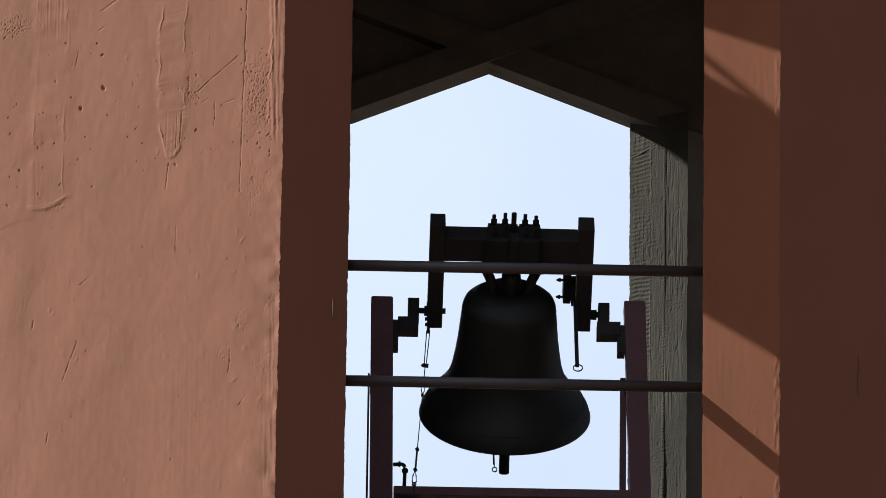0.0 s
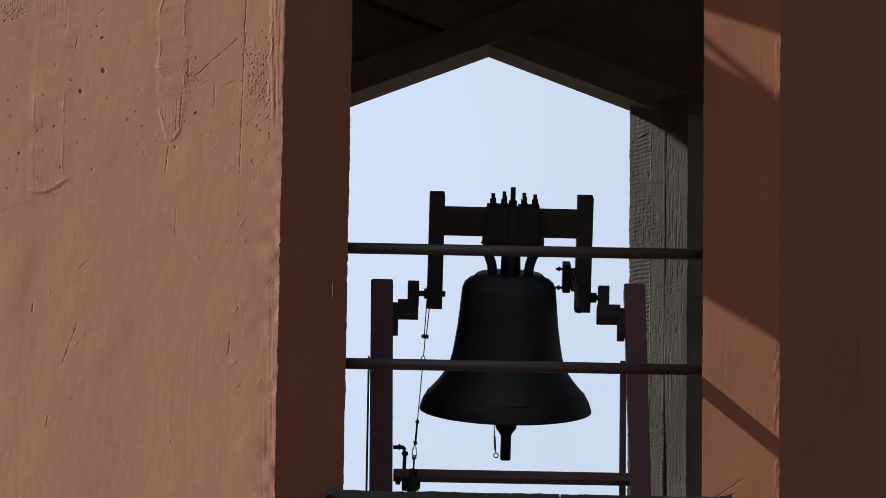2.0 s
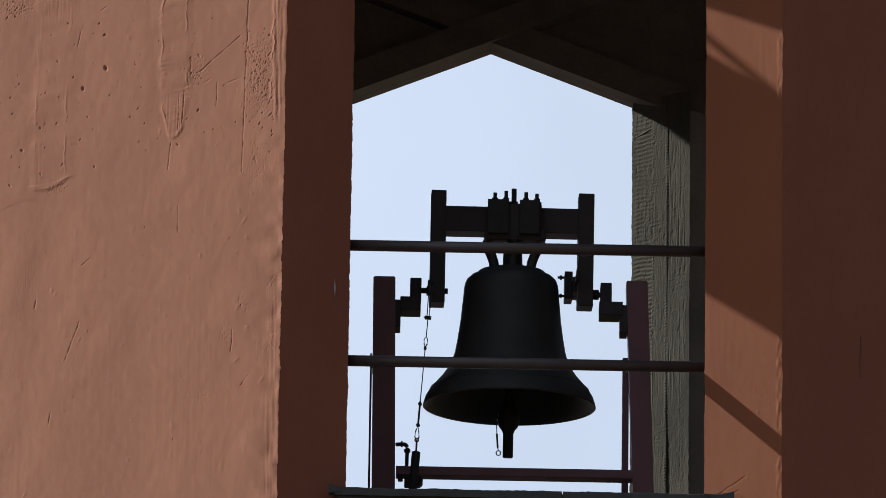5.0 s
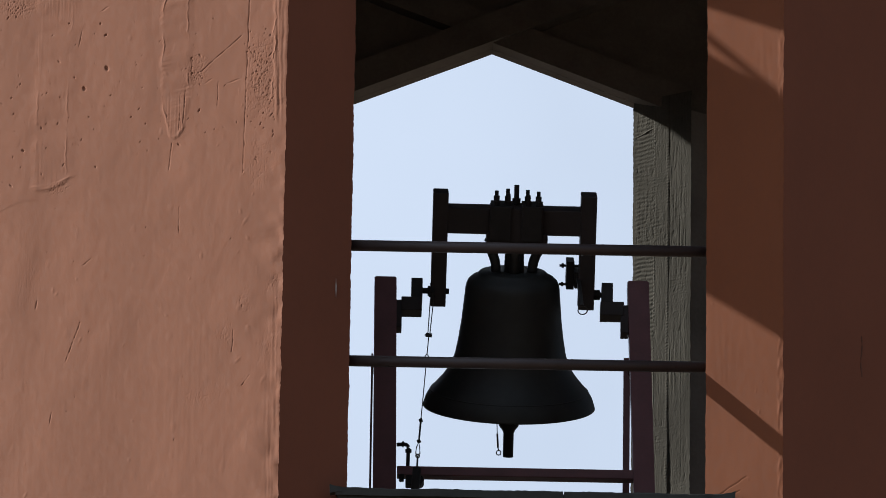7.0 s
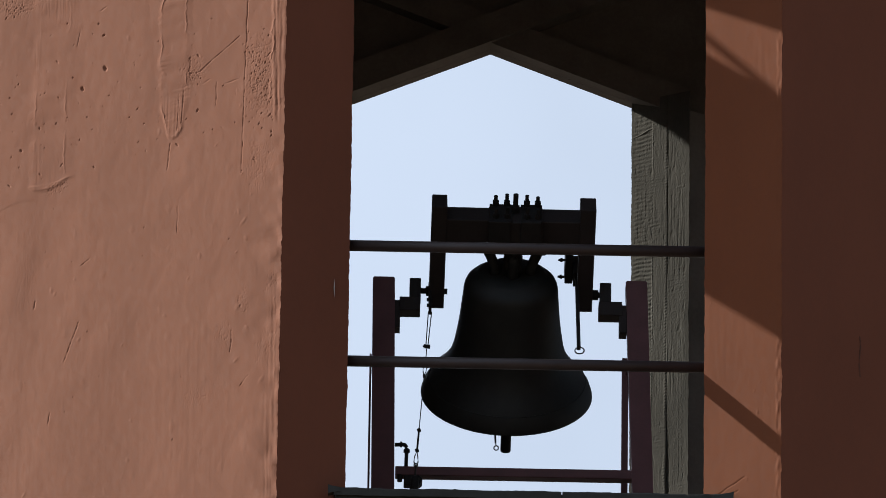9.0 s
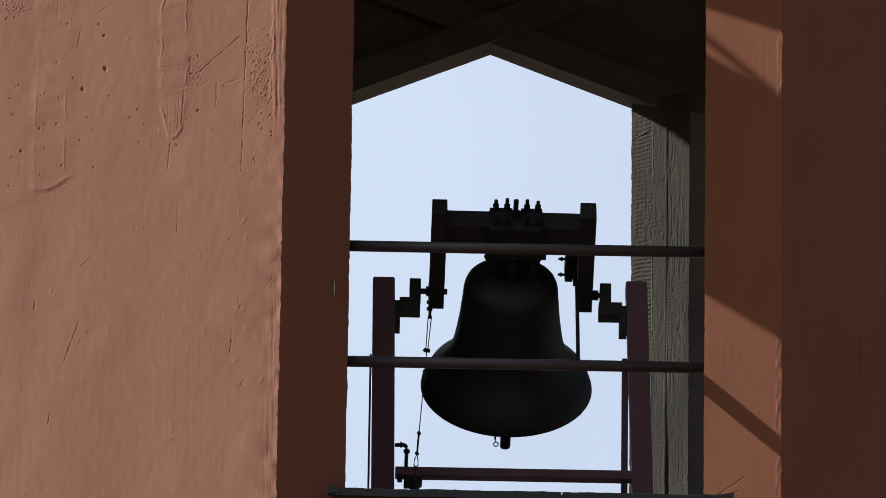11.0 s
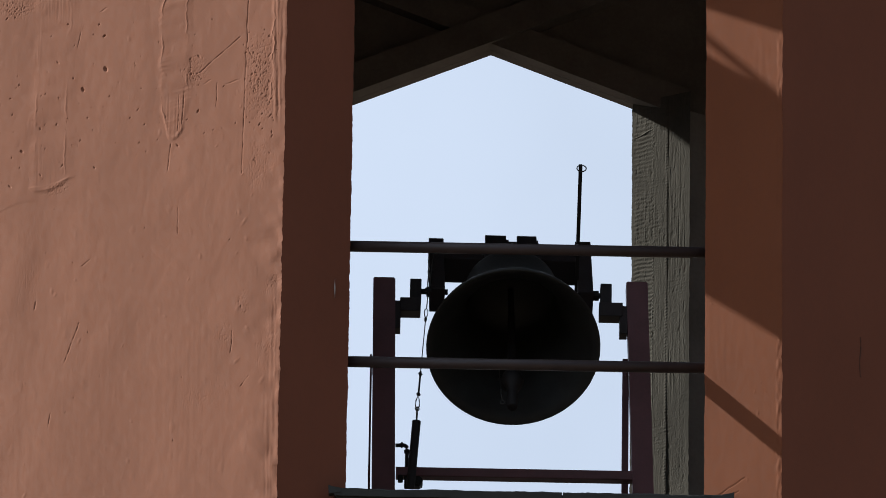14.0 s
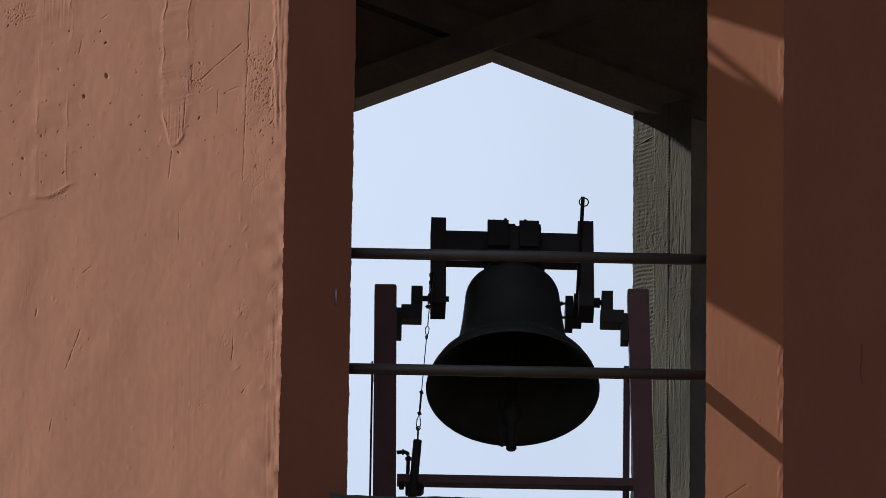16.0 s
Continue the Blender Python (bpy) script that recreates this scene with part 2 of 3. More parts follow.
# torn or roughly trowelled patches: centre, half width, half height, depth
TORN = [(0.13, 0.52, 0.085, 0.20, 0.0034), (0.485, 0.62, 0.070, 0.075, 0.0030), (1.45, 1.14, 0.13, 0.06, 0.0040), (1.19, 0.245, 0.075, 0.035, 0.0030),
        (0.13, 0.12, 0.10, 0.13, 0.0017), (0.20, -0.49, 0.028, 0.06, 0.0030), (0.30, -0.61, 0.045, 0.07, 0.0022), (0.05, -0.42, 0.05, 0.05, 0.0030), (0.07, -0.68, 0.06, 0.12, 0.0020), (0.40, -0.86, 0.16, 0.06, 0.0014), (1.36, -0.18, 0.08, 0.14, 0.0012)]


def outer_relief(u, z):
    rag = field(u, z, 0.5, 16, 2.0)
    nick = field(u, z, 3, 60, 14.0)
    combed, wrinkled = field(u, z, 95, 5, 8.0), field(u, z, 9, 95, 18.0)
    stroke = field(0.82 * u + 0.57 * z, 0.82 * z - 0.57 * u, 5, 15, 31.0)      # strokes of the trowel run aslant
    crumb = field(u, z, 165, 110, 12.0)
    h = bumps(u, z, 1.0) + 0.00010 * field(u, z, 42, 3, 5.0) + 0.0024 * np.clip(stroke - 0.24, 0, 1) + 0.0034 * np.clip(field(0.9 * u + 0.4 * z, 0.9 * z - 0.4 * u, 4.5, 2.8, 91.0) - 0.1, 0, 1) + 0.0014 * np.clip(field(u, z, 26, 17, 71.0) - 0.45, 0, 1)
    h += 0.00014 * crumb * np.clip(field(u, z, 4, 3, 81.0) + 0.2, 0, 1)
    h += (0.0060 * stroke + 0.0040 * field(u, z, 5, 15, 41.0)) * step(0.16, 0.0, u) * step(0.45, 0.15, z)      # waves trowelled along the arris
    for j, (c, low, w, t, crisp) in enumerate(RUNS):
        k = (u - c - 0.016 * field(np.full_like(z[:, :1], c * 9), z[:, :1], 1, 4, 2.0) - 0.016 * rag - 0.006 * nick) / (w / 2)
        taper = 1 + 0.9 * step(low + 0.16, low, z) * (j == 0)             # the narrow run draws to a tip
        k = k * taper
        end = low - 0.022 * np.cos(1.4 * np.clip(k - 0.2, -1.4, 1.4)) + 0.016 * rag + 0.008 * nick
        soft = 0.5 / max(crisp, 0.2)
        side = step(-1.0 - soft, -0.9, k) * (1 - step(0.9, 1.0 + 0.5 * soft, k))
        body = side * step(end - 0.010, end + 0.012, z)
        h += t * body * np.clip(0.8 + 0.9 * rag, 0.2, 1.3)
        h += body * (0.0007 * combed * np.clip(0.2 + 2.0 * field(u, z, 5, 3, 23.0), 0, 1) if j != 0 else
                     0.0010 * wrinkled * np.clip(0.2 + 2.4 * field(u, z, 4, 5, 28.0), 0, 1) + 0.0008 * combed * step(0.62, 0.42, z))
        h += 0.6 * t * side * np.exp(-((z - end - 0.010) / 0.009) ** 2) * np.clip(0.5 + 2.5 * field(u, z, 11, 2, 90.0 + j), 0, 1.4)
        for edge in (-0.97, 0.97):
            h += 0.7 * crisp * t * np.exp(-((k - edge) / 0.05) ** 2) * step(end, end + 0.05, z) * np.clip(0.2 + 2.6 * field(u, z, 1, 9, 40.0 + 9 * edge), 0, 1.5)
    h += 0.0030 * field(u, z, 70, 3, 61.0) * step(0.085, 0.05, u) * step(0.25, 0.4, z)      # drawn-out ridges by the arris
    h += 0.0013 * field(u, z, 75, 6, 63.0) * step(0.10, 0.03, u) * step(-0.42, -0.58, z)
    h += 0.00025 * field(u, z, 55, 3, 64.0) * np.clip(2.2 * field(u, z, 3, 2.2, 65.0), 0, 1) * step(0.2, -0.1, z)      # faint brushed streaks
    dabs(h, u, z, PITS, -0.0042)
    dabs(h, u, z, LUMPS, 0.0006)
    for u0, z0, u1, z1, w in SCRATCHES:
        along = (z0 - z) / (z0 - z1)
        flat = max(1.0, abs(u1 - u0) / (z0 - z1))
        k = np.abs(u - u0 - (u1 - u0) * along + 0.006 * rag) / (w * flat)
        h -= 0.0022 * np.clip(1 - k, 0, 1) * np.clip(0.75 + 1.0 * nick, 0.25, 1) * ((z > z1) & (z < z0))
    for cu, cz, ru, rz, depth in TORN:
        near = np.clip(1.25 - np.hypot((u - cu + 0.03 * rag) / ru, (z - cz) / rz) + 0.5 * stroke, 0, 1)
        h -= near * depth * (1.5 * np.clip(crumb - 0.18, 0, 0.35) + 0.45 * np.clip(np.abs(wrinkled + combed) - 0.25, 0, 1))
    wavy = 0.19 + 0.05 * np.cos(u * 9) + 0.03 * rag                       # edge of an old coat
    h += 0.0008 * step(1.28, 1.36, u) * step(wavy - 0.012, wavy + 0.004, z) * (1 - step(wavy + 0.03, wavy + 0.12, z))
    return h


SPLAY_MARKS = [(random.uniform(0.03, 0.35), random.uniform(-1.4, 1.0), random.uniform(0.003, 0.007), random.uniform(0.8, 2.6), random.uniform(-0.4, 0.4)) for _ in range(34)]


def splay_relief(u, z):
    h = 0.5 * bumps(u, z, 6.0) + 0.0001 * field(u, z, 40, 9, 15.0)
    dabs(h, u, z, SPLAY_MARKS, 0.0007)
    h += 0.0007 * field(u, z, 60, 8, 25.0) * np.clip(field(u, z, 5, 3, 26.0), 0, 1)         # brush marks
    for u0, u1, z0, z1 in ((0.05, 0.20, -1.30, -1.235), (0.07, 0.17, -1.315, -1.29)):              # cracks over the sill's end
        k = np.abs(z - z0 - (z1 - z0) * (u - u0) / (u1 - u0) - 0.006 * field(u, z, 30, 4, 27.0)) / 0.0035
        h -= 0.0022 * np.clip(1 - k, 0, 1) * ((u > u0) & (u < u1))
    return h + 0.0042 * step(0.348, 0.366, u) * np.clip(field(u, z, 40, 24, 22.0) + 0.25, -0.4, 1)


def plain_relief(seed):
    return lambda u, z: 0.6 * bumps(u, z, seed)


def pillars():
    # the wide face is towards the sun, the narrow splay looks away from it
    z0, z1 = 0.0, H + 2.3
    lo, hi = -1.6, 1.3
    far = (-2.36, LO[1] + (2.36 + LO[0]) * SLANT)
    back = (far[0] + 0.088, far[1] + 0.121)
    bm = bmesh.new()
    slab(bm, [(LX - 0.005, FRONT + 0.006), (LO[0], LO[1] + 0.022), (far[0] + 0.012, far[1] + 0.014), back, (-0.89, FRONT + 0.006)], "z", z0, z1)
    left = link("wall_left", bm, PLASTER)
    tagged(left, "salmon plastered tower pillar with drips and pits", "wall", kind="structure")
    ln = math.hypot(far[0] - LO[0], far[1] - LO[1])
    skin("plaster_face", far, LO, lo, hi, 640, 1080, lambda u, z: outer_relief((ln - u)[:, ::-1], z)[:, ::-1], PLASTER, left, (0, 0.006))
    skin("plaster_reveal", LO, (LX, FRONT), lo, hi, 50, 700, lambda u, z: 0.5 * bumps(u, z, 4.0), SHADEPLASTER, left, (0.006, 0.004))
    bm = bmesh.new()          # pale smear of lime near the inner edge
    slab(bm, [(-0.7665, -0.36), (-0.763, -0.40), (-0.765, -0.445), (-0.769, -0.40)], "y", FRONT - 0.052, FRONT - 0.040)
    bmesh.ops.translate(bm, verts=bm.verts, vec=(0, 0, H))
    part("lime_streak", bm, LIME, left, "pale lime streak")

    farr = (2.5, RO[1] + (2.5 - RO[0]) * SLANT)
    bm = bmesh.new()
    slab(bm, [(RX + 0.005, FRONT + 0.006), (RO[0], RO[1] + 0.022), (farr[0] - 0.012, farr[1] + 0.014), (farr[0] - 0.1, farr[1] + 0.14), (RX + 0.19, FRONT + 0.006)], "z", z0, z1)
    right = link("wall_right", bm, PLASTER)
    tagged(right, "salmon plastered tower pillar with a sunlit splay", "wall", kind="structure")
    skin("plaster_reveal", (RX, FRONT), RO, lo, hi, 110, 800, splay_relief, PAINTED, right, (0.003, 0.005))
    bm = bmesh.new()          # thin rusty drip on the shaded face
    x, y = 1.448, RO[1] + (1.448 - RO[0]) * SLANT
    tube(bm, [(x + 0.003 * math.sin(7 * k), y - 0.001 + 0.002 * math.sin(7 * k), H - 0.545 - 0.18 * k) for k in (0.0, 0.12, 0.25, 0.4, 0.55, 0.7, 0.85, 1.0)], 0.0028, 8)
    part("rust_drip", bm, RUST, right, "thin rusty drip")
    skin("plaster_face", RO, farr, lo, hi, 160, 300, plain_relief(8.0), SHADEPLASTER, right, (0.005, 0))


GABLE = [(-0.701, 1.513), (-0.083, 1.769), (0.559, 1.519)]


def board_relief(u, z):
    """Boards of unequal width, a toothed seam between two of them."""
    n = np.digitize(u, (0.11, 0.187))
    h = 0.002 * field(n * 3.1, z, 1, 1.6, 0.0) + np.array((0.0, 0.0012, 0.0004))[n]
    patch = np.clip(0.5 + 1.6 * field(u, z, 6, 5, 33.0), 0, 1)
    for seam, w, t in ((0.072, 0.003, 0.0008), (0.11, 0.004, 0.0016), (0.180, 0.009, 0.0020), (0.25, 0.003, 0.0008)):
        k = np.abs(u - seam - 0.002 * field(u * 0 + seam * 9, z, 1, 6, 3.0)) / w
        h += t * np.clip(1 - k, 0, 1) * (0.5 + 0.5 * np.sin(z * 420)) * (0.3 + 0.7 * patch)
    fibre = field(u, z, 120, 9, 54.0)
    h += 0.0005 * np.clip(field(u, z, 16, 100, 4.0), -0.3, 1) * (1.2 - patch) + 0.0006 * np.sin(z * 300 + 3 * field(u, z, 12, 6, 44.0)) * patch * (n == 0)
    h += 0.0011 * fibre * np.clip(0.4 + 1.5 * field(u, z, 7, 3, 55.0), 0, 1) * (n == 2) + 0.0004 * fibre * (n < 2)
    h -= 0.0022 * np.clip(field(u, z, 60, 22, 56.0) - 0.35, 0, 1)
    crack = np.abs(z - 1.345 - 0.28 * u - 0.006 * field(u, z, 30, 1, 57.0)) / 0.004
    h += 0.0018 * np.clip(1 - crack, 0, 1) * (u < 0.11)
    return h + 0.0005 * field(u, z, 150, 130, 6.0) + 0.0004 * field(u, z, 40, 28, 16.0) - 0.004 * np.clip(field(u, z, 30, 16, 36.0) - 0.55, 0, 1)


def rear():
    # rear right column: one face to the sun, one away from it
    bm = bmesh.new()
    a, b, c = (0.559, 1.56), (0.814, 1.40), (1.40, 1.80)
    slab(bm, [(a[0] + 0.008, a[1] + 0.006), (b[0], b[1] + 0.014), c, (1.0, 2.0)], "z", H - 1.7, H + 2.38)
    for v in bm.verts:                        # its head is cut to the slope of the rib that rests on it
        if v.co.z > H + 2:
            v.co.z = H + GABLE[2][1] + 0.012 - 0.39 * (min(v.co.x, 0.85) - GABLE[2][0])
    col = link("column_rear_right", bm, SOFFIT)
    tagged(col, "grey board-marked concrete column of the belfry", "column", kind="structure")
    skin("column_face", a, b, -1.0, 1.522, 120, 920, board_relief, CONCRETE, col, (0.004, 0.004), False)
    # rear left column, behind the near pillar
    bm = bmesh.new()
    slab(bm, [(-0.80, 1.45), (-1.5, 0.9), (-1.75, 1.0), (-1.15, 1.9)], "z", H - 1.7, H + 2.38)
    tagged(link("column_rear_left", bm, SOFFIT), "grey concrete column of the belfry", "column", kind="structure")
    # gable wall over the rear opening
    bm = bmesh.new()
    top = 2.38
    slab(bm, [(-1.6, GABLE[0][1]), GABLE[0], GABLE[1], GABLE[2], (1.4, GABLE[2][1]), (1.4, top), (-1.6, top)], "y", 1.56, 1.62)
    bmesh.ops.translate(bm, verts=bm.verts, vec=(0, 0, H))
    tagged(link("wall_rear", bm, SOFFIT), "grey concrete gable wall over the rear opening", "wall", kind="structure")


def ribs():
    # two crossing concrete ribs that run on past the top of the rear opening
    w = 0.132
    for a, b in ((GABLE[0], GABLE[1]), (GABLE[2], GABLE[1])):
        d = (Vector(b) - Vector(a)).normalized()
        n = Vector((-d.y, d.x)) if d.x > 0 else Vector((d.y, -d.x))
        p, q = Vector(a) - d * 0.35, Vector(b) + d * 0.95
        bm = bmesh.new()
        slab(bm, [p, q, q + n * w, p + n * w], "y", 1.46 if d.x > 0 else 1.48, 1.558)
        bmesh.ops.translate(bm, verts=bm.verts, vec=(0, 0, H))
        tagged(link("ceiling_rib", bm, SOFFIT), "grey concrete rib crossing under the belfry roof", "rib", "crossing ribs", kind="structure")


def shell():
    # gable wall over the front opening, out of view above
    bm = bmesh.new()
    slab(bm, [(LX - 0.1, 1.5), (0.05, 1.76), (RX + 0.1, 1.5), (RX + 0.1, 2.3), (LX - 0.1, 2.3)], "y", FRONT + 0.004, FRONT + 0.18)
    bmesh.ops.translate(bm, verts=bm.verts, vec=(0, 0, H))
    tagged(link("wall_front", bm, PLASTER), "salmon plastered gable wall over the opening", "wall", kind="structure")
    # unseen side wall, its opening under a slanting head, an open slit under the roof
    # added to cast the splay's shadow bands and keep sun off the bell
    bm = bmesh.new()
    slab(bm, [(-0.62, 0.68), (-0.03, 1.206), (-0.03, FLOOR), (1.2, FLOOR), (1.2, 2.385), (0.02, 2.385), (-0.03, 2.275), (-0.62, 1.685)], "x", -1.74, -1.6)
    bmesh.ops.translate(bm, verts=bm.verts, vec=(0, 0, H))
    tagged(link("shadow_wall_side", bm, SOFFIT), "unseen concrete side wall shaped to cast shadow on the splay", "wall", kind="structure")
    # made-up rod, placed so that its shadow streaks the sunlit splay
    bm = bmesh.new()
    rod(bm, (-1.61, -0.225, 2.07), (-1.61, -0.055, 2.385), 0.012, 8)
    bmesh.ops.translate(bm, verts=bm.verts, vec=(0, 0, H))
    tagged(link("shadow_rod", bm, IRON), "unseen thin iron rod added to cast a streak on the splay", "strut", kind="structure")
    # unseen wall, its opening cut to let sky light onto the rear column
    bm = bmesh.new()
    slab(bm, [(-0.55, FLOOR), (-0.30, FLOOR), (-0.30, 1.50), (0.55, 1.75), (1.40, 1.50), (1.40, FLOOR), (1.75, FLOOR), (1.75, 2.38), (-0.55, 2.38)], "x", 1.9, 2.05)
    bmesh.ops.translate(bm, verts=bm.verts, vec=(0, 0, H))
    tagged(link("wall_right_unseen", bm, SOFFIT), "unseen grey concrete wall, opened to let sky light in", "wall", kind="structure")
    # roof out of view, edges placed to shade splay and rear column's head
    bm = bmesh.new()
    slab(bm, [(-1.60, -1.0), (-0.9, -1.5), (1.2, -1.5), (2.3, -0.5), (2.3, 2.075), (-1.60, 2.075)], "z", H + 2.382, H + 2.6)
    tagged(link("roof", bm, SOFFIT), "unseen grey concrete belfry roof slab, edges set to cast shadows", "roof", kind="structure")
    bm = bmesh.new()
    slab(bm, [(LX - 0.1, FRONT + 0.01), (RX + 0.1, FRONT + 0.01), (1.89, -0.3), (1.3, 1.75), (-1.3, 1.75), (-1.59, -0.3)], "z", H + FLOOR - 0.25, H + FLOOR)
    tagged(link("floor", bm, SOFFIT), "concrete floor of the belfry", "floor", kind="structure")
    bm = bmesh.new()
    slab(bm, [(LX - 0.05, FRONT + 0.02), (RX + 0.05, FRONT + 0.02), (1.88, -0.3), (1.3, 1.7), (-1.3, 1.7), (-1.58, -0.3)], "z", 0, H + FLOOR - 0.25)
    tagged(link("tower_shaft", bm, PLASTER), "salmon plastered shaft of the tower", "tower", kind="structure")


def ledge():
    bm = bmesh.new()
    box(bm, -0.745, 0.886, FRONT - 0.105, FRONT + 0.06, FLOOR - 0.02, -1.325, 0.004)
    bmesh.ops.translate(bm, verts=bm.verts, vec=(0, 0, H))
    sill = link("window_sill", bm, SHEET)
    tagged(sill, "weathered grey sill with turned-up metal ends", "sill", kind="structure")
    # two lengths of buckled sheet with a joint between them
    for x0, x1, seed in ((-0.752, 0.196, 3.0), (0.200, 0.893, 8.0)):
        bm = bmesh.new()
        n = 60
        rows = []
        for i in range(n + 1):
            x = x0 + (x1 - x0) * i / n
            lift = 0.004 * noise.noise((x * 5, seed, 0)) + 0.003 * noise.noise((x * 22, seed, 4)) + 0.002 * noise.noise((x * 70, seed, 9))
            push = 0.004 * noise.noise((x * 14, seed, 17))
            outline = [(FRONT + 0.05, -1.322), (FRONT - 0.10, -1.317 + lift), (FRONT - 0.118 + push, -1.318 + lift), (FRONT - 0.122 + push, -1.324 + lift),
                       (FRONT - 0.120 + push, -1.352 + 0.5 * lift), (FRONT - 0.114 + push, -1.352 + 0.5 * lift), (FRONT - 0.114 + push, -1.328 + lift), (FRONT + 0.05, -1.3245)]
            rows.append([bm.verts.new((x, y, H + z)) for y, z in outline])
        for p, q in zip(rows, rows[1:]):
            for k in range(8):
                bm.faces.new((p[k], p[(k + 1) % 8], q[(k + 1) % 8], q[k]))
        bm.faces.new(rows[0])
        bm.faces.new(rows[-1][::-1])
        part("sill_sheet", bm, SHEET, sill, "buckled weathered zinc sheet")
    for x, s in ((-0.775, 1), (0.912, -1)):
        bm = bmesh.new()
        slab(bm, [(x, -1.345), (x + s * 0.05, -1.335), (x + s * 0.05, -1.318), (x + s * 0.015, -1.312), (x - s * 0.002, -1.306)], "y", FRONT - 0.125, FRONT - 0.09)
        bmesh.ops.translate(bm, verts=bm.verts, vec=(0, 0, H))
        part("end_cap", bm, SHEET, sill, "turned-up sheet metal end")


def rails():
    for z in (-0.168, -0.6885):
        bm = bmesh.new()
        rod(bm, (LX - 0.012, FRONT + 0.057, z), (RX + 0.012, FRONT + 0.057, z), 0.0236, 20)
        bmesh.ops.translate(bm, verts=bm.verts, vec=(0, 0, H))
        tagged(link("guard_rail", bm, RAILPAINT, smooth=True), "dark painted steel guard rail across the opening", "rail", "guard rails")


# ---- the bell and its frame ----------------------------------------------
def bell_stand():
    top = bpy.data.objects.new("bell_stand", None)
    scene.collection.objects.link(top)
    top.location = (0, 0, H)
    tagged(top, "maroon painted steel bell stand with two posts", "bell stand")
    z0 = FLOOR
    for s, x0, x1, b0, b1 in ((-1, -0.602, -0.507, -0.590, -0.489), (1, 0.489, 0.581, 0.540, 0.628)):
        bm = bmesh.new()
        zt = 0.039
        v = [(x0, zt - 0.006), (x0 + 0.006, zt), (x1 - 0.006, zt), (x1, zt - 0.006), (b1, z0), (b0, z0)]
        slab(bm, v, "y", -0.05, 0.05)
        part("post", bm, OXIDE, top)
        # upright stay behind the post
        bm = bmesh.new()
        box(bm, *((-0.610, -0.601) if s < 0 else (0.480, 0.508)), 0.10, 0.15, z0, -0.26, 0.002)
        part("stay", bm, OXIDE, top)
        bm = bmesh.new()
        box(bm, *((-0.60, -0.54) if s < 0 else (0.495, 0.56)), 0.05, 0.15, -0.34, -0.30, 0.002)
        part("stay_bracket", bm, OXIDE, top)
        # stepped bracket and bearing
        m = 1 if s < 0 else 0
        dz = 0.003 if s < 0 else -0.004
        bm = bmesh.new()
        box(bm, *((-0.508, -0.482) if m else (0.462, 0.495)), -0.04, 0.04, -0.192 + dz, -0.066 + dz, 0.002)
        part("bracket_plate", bm, BEAMPAINT, top)
        bm = bmesh.new()
        box(bm, *((-0.485, -0.396) if m else (0.373, 0.475)), -0.045, 0.045, -0.115 + dz, -0.052 + dz, 0.003)
        part("bearing_bracket", bm, BEAMPAINT, top)
        bm = bmesh.new()
        box(bm, *((-0.443, -0.394) if m else (0.378, 0.427)), -0.045, 0.045, -0.055 + dz, 0.035 + dz, 0.004)
        part("bearing", bm, IRON, top)
    bm = bmesh.new()
    box(bm, -0.492, 0.545, -0.03, 0.03, -0.862, -0.821, 0.004)
    part("cross_beam", bm, OXIDE, top)
    # bent pipe and guide of the counterweight
    bm = bmesh.new()
    pts = [(-0.495, -0.02, -0.722), (-0.462, -0.02, -0.720)]
    pts += [(-0.462 + 0.018 * math.sin(a), -0.02, -0.738 + 0.018 * math.cos(a)) for a in (0.4, 0.8, 1.2, 1.57)] + [(-0.446, -0.02, -0.82)]
    tube(bm, pts, 0.0085, 10)
    rod(bm, (-0.472, -0.02, -0.720), (-0.464, -0.02, -0.720), 0.013)
    rod(bm, (-0.444, -0.02, -0.744), (-0.444, -0.02, -0.756), 0.014)
    part("guide_pipe", bm, IRON, top, "bent dark pipe", True)
    bm = bmesh.new()
    box(bm, -0.455, -0.385, -0.05, 0.0, -0.915, -0.868, 0.006)
    rod(bm, (-0.472, -0.03, -0.892), (-0.472, -0.03, -0.862), 0.011)
    rod(bm, (-0.392, -0.055, -0.892), (-0.392, 0.005, -0.892), 0.017)
    part("guide_block", bm, IRON, top, "dark iron guide block")
    return top


OFF_Y, OFF_Z = 0.0075, 0.008      # how the headstock hangs off the axle's line
BX = -0.0060        # the bell's own centre line
PROFILE = [(0.0, 0.086), (0.142, 0.085), (0.149, 0.079), (0.154, 0.071), (0.176, 0.062), (0.193, 0.046), (0.2005, 0.028), (0.2035, 0.012), (0.205, -0.008), (0.210, -0.06), (0.2165, -0.13),
           (0.2275, -0.21), (0.239, -0.275), (0.252, -0.317), (0.266, -0.345), (0.292, -0.382), (0.318, -0.412), (0.343, -0.440), (0.3605, -0.470), (0.3715, -0.504),
           (0.3725, -0.511), (0.366, -0.513), (0.335, -0.478), (0.300, -0.43), (0.262, -0.375), (0.225, -0.29), (0.200, -0.15), (0.190, -0.02), (0.17, 0.04), (0.0, 0.055)]


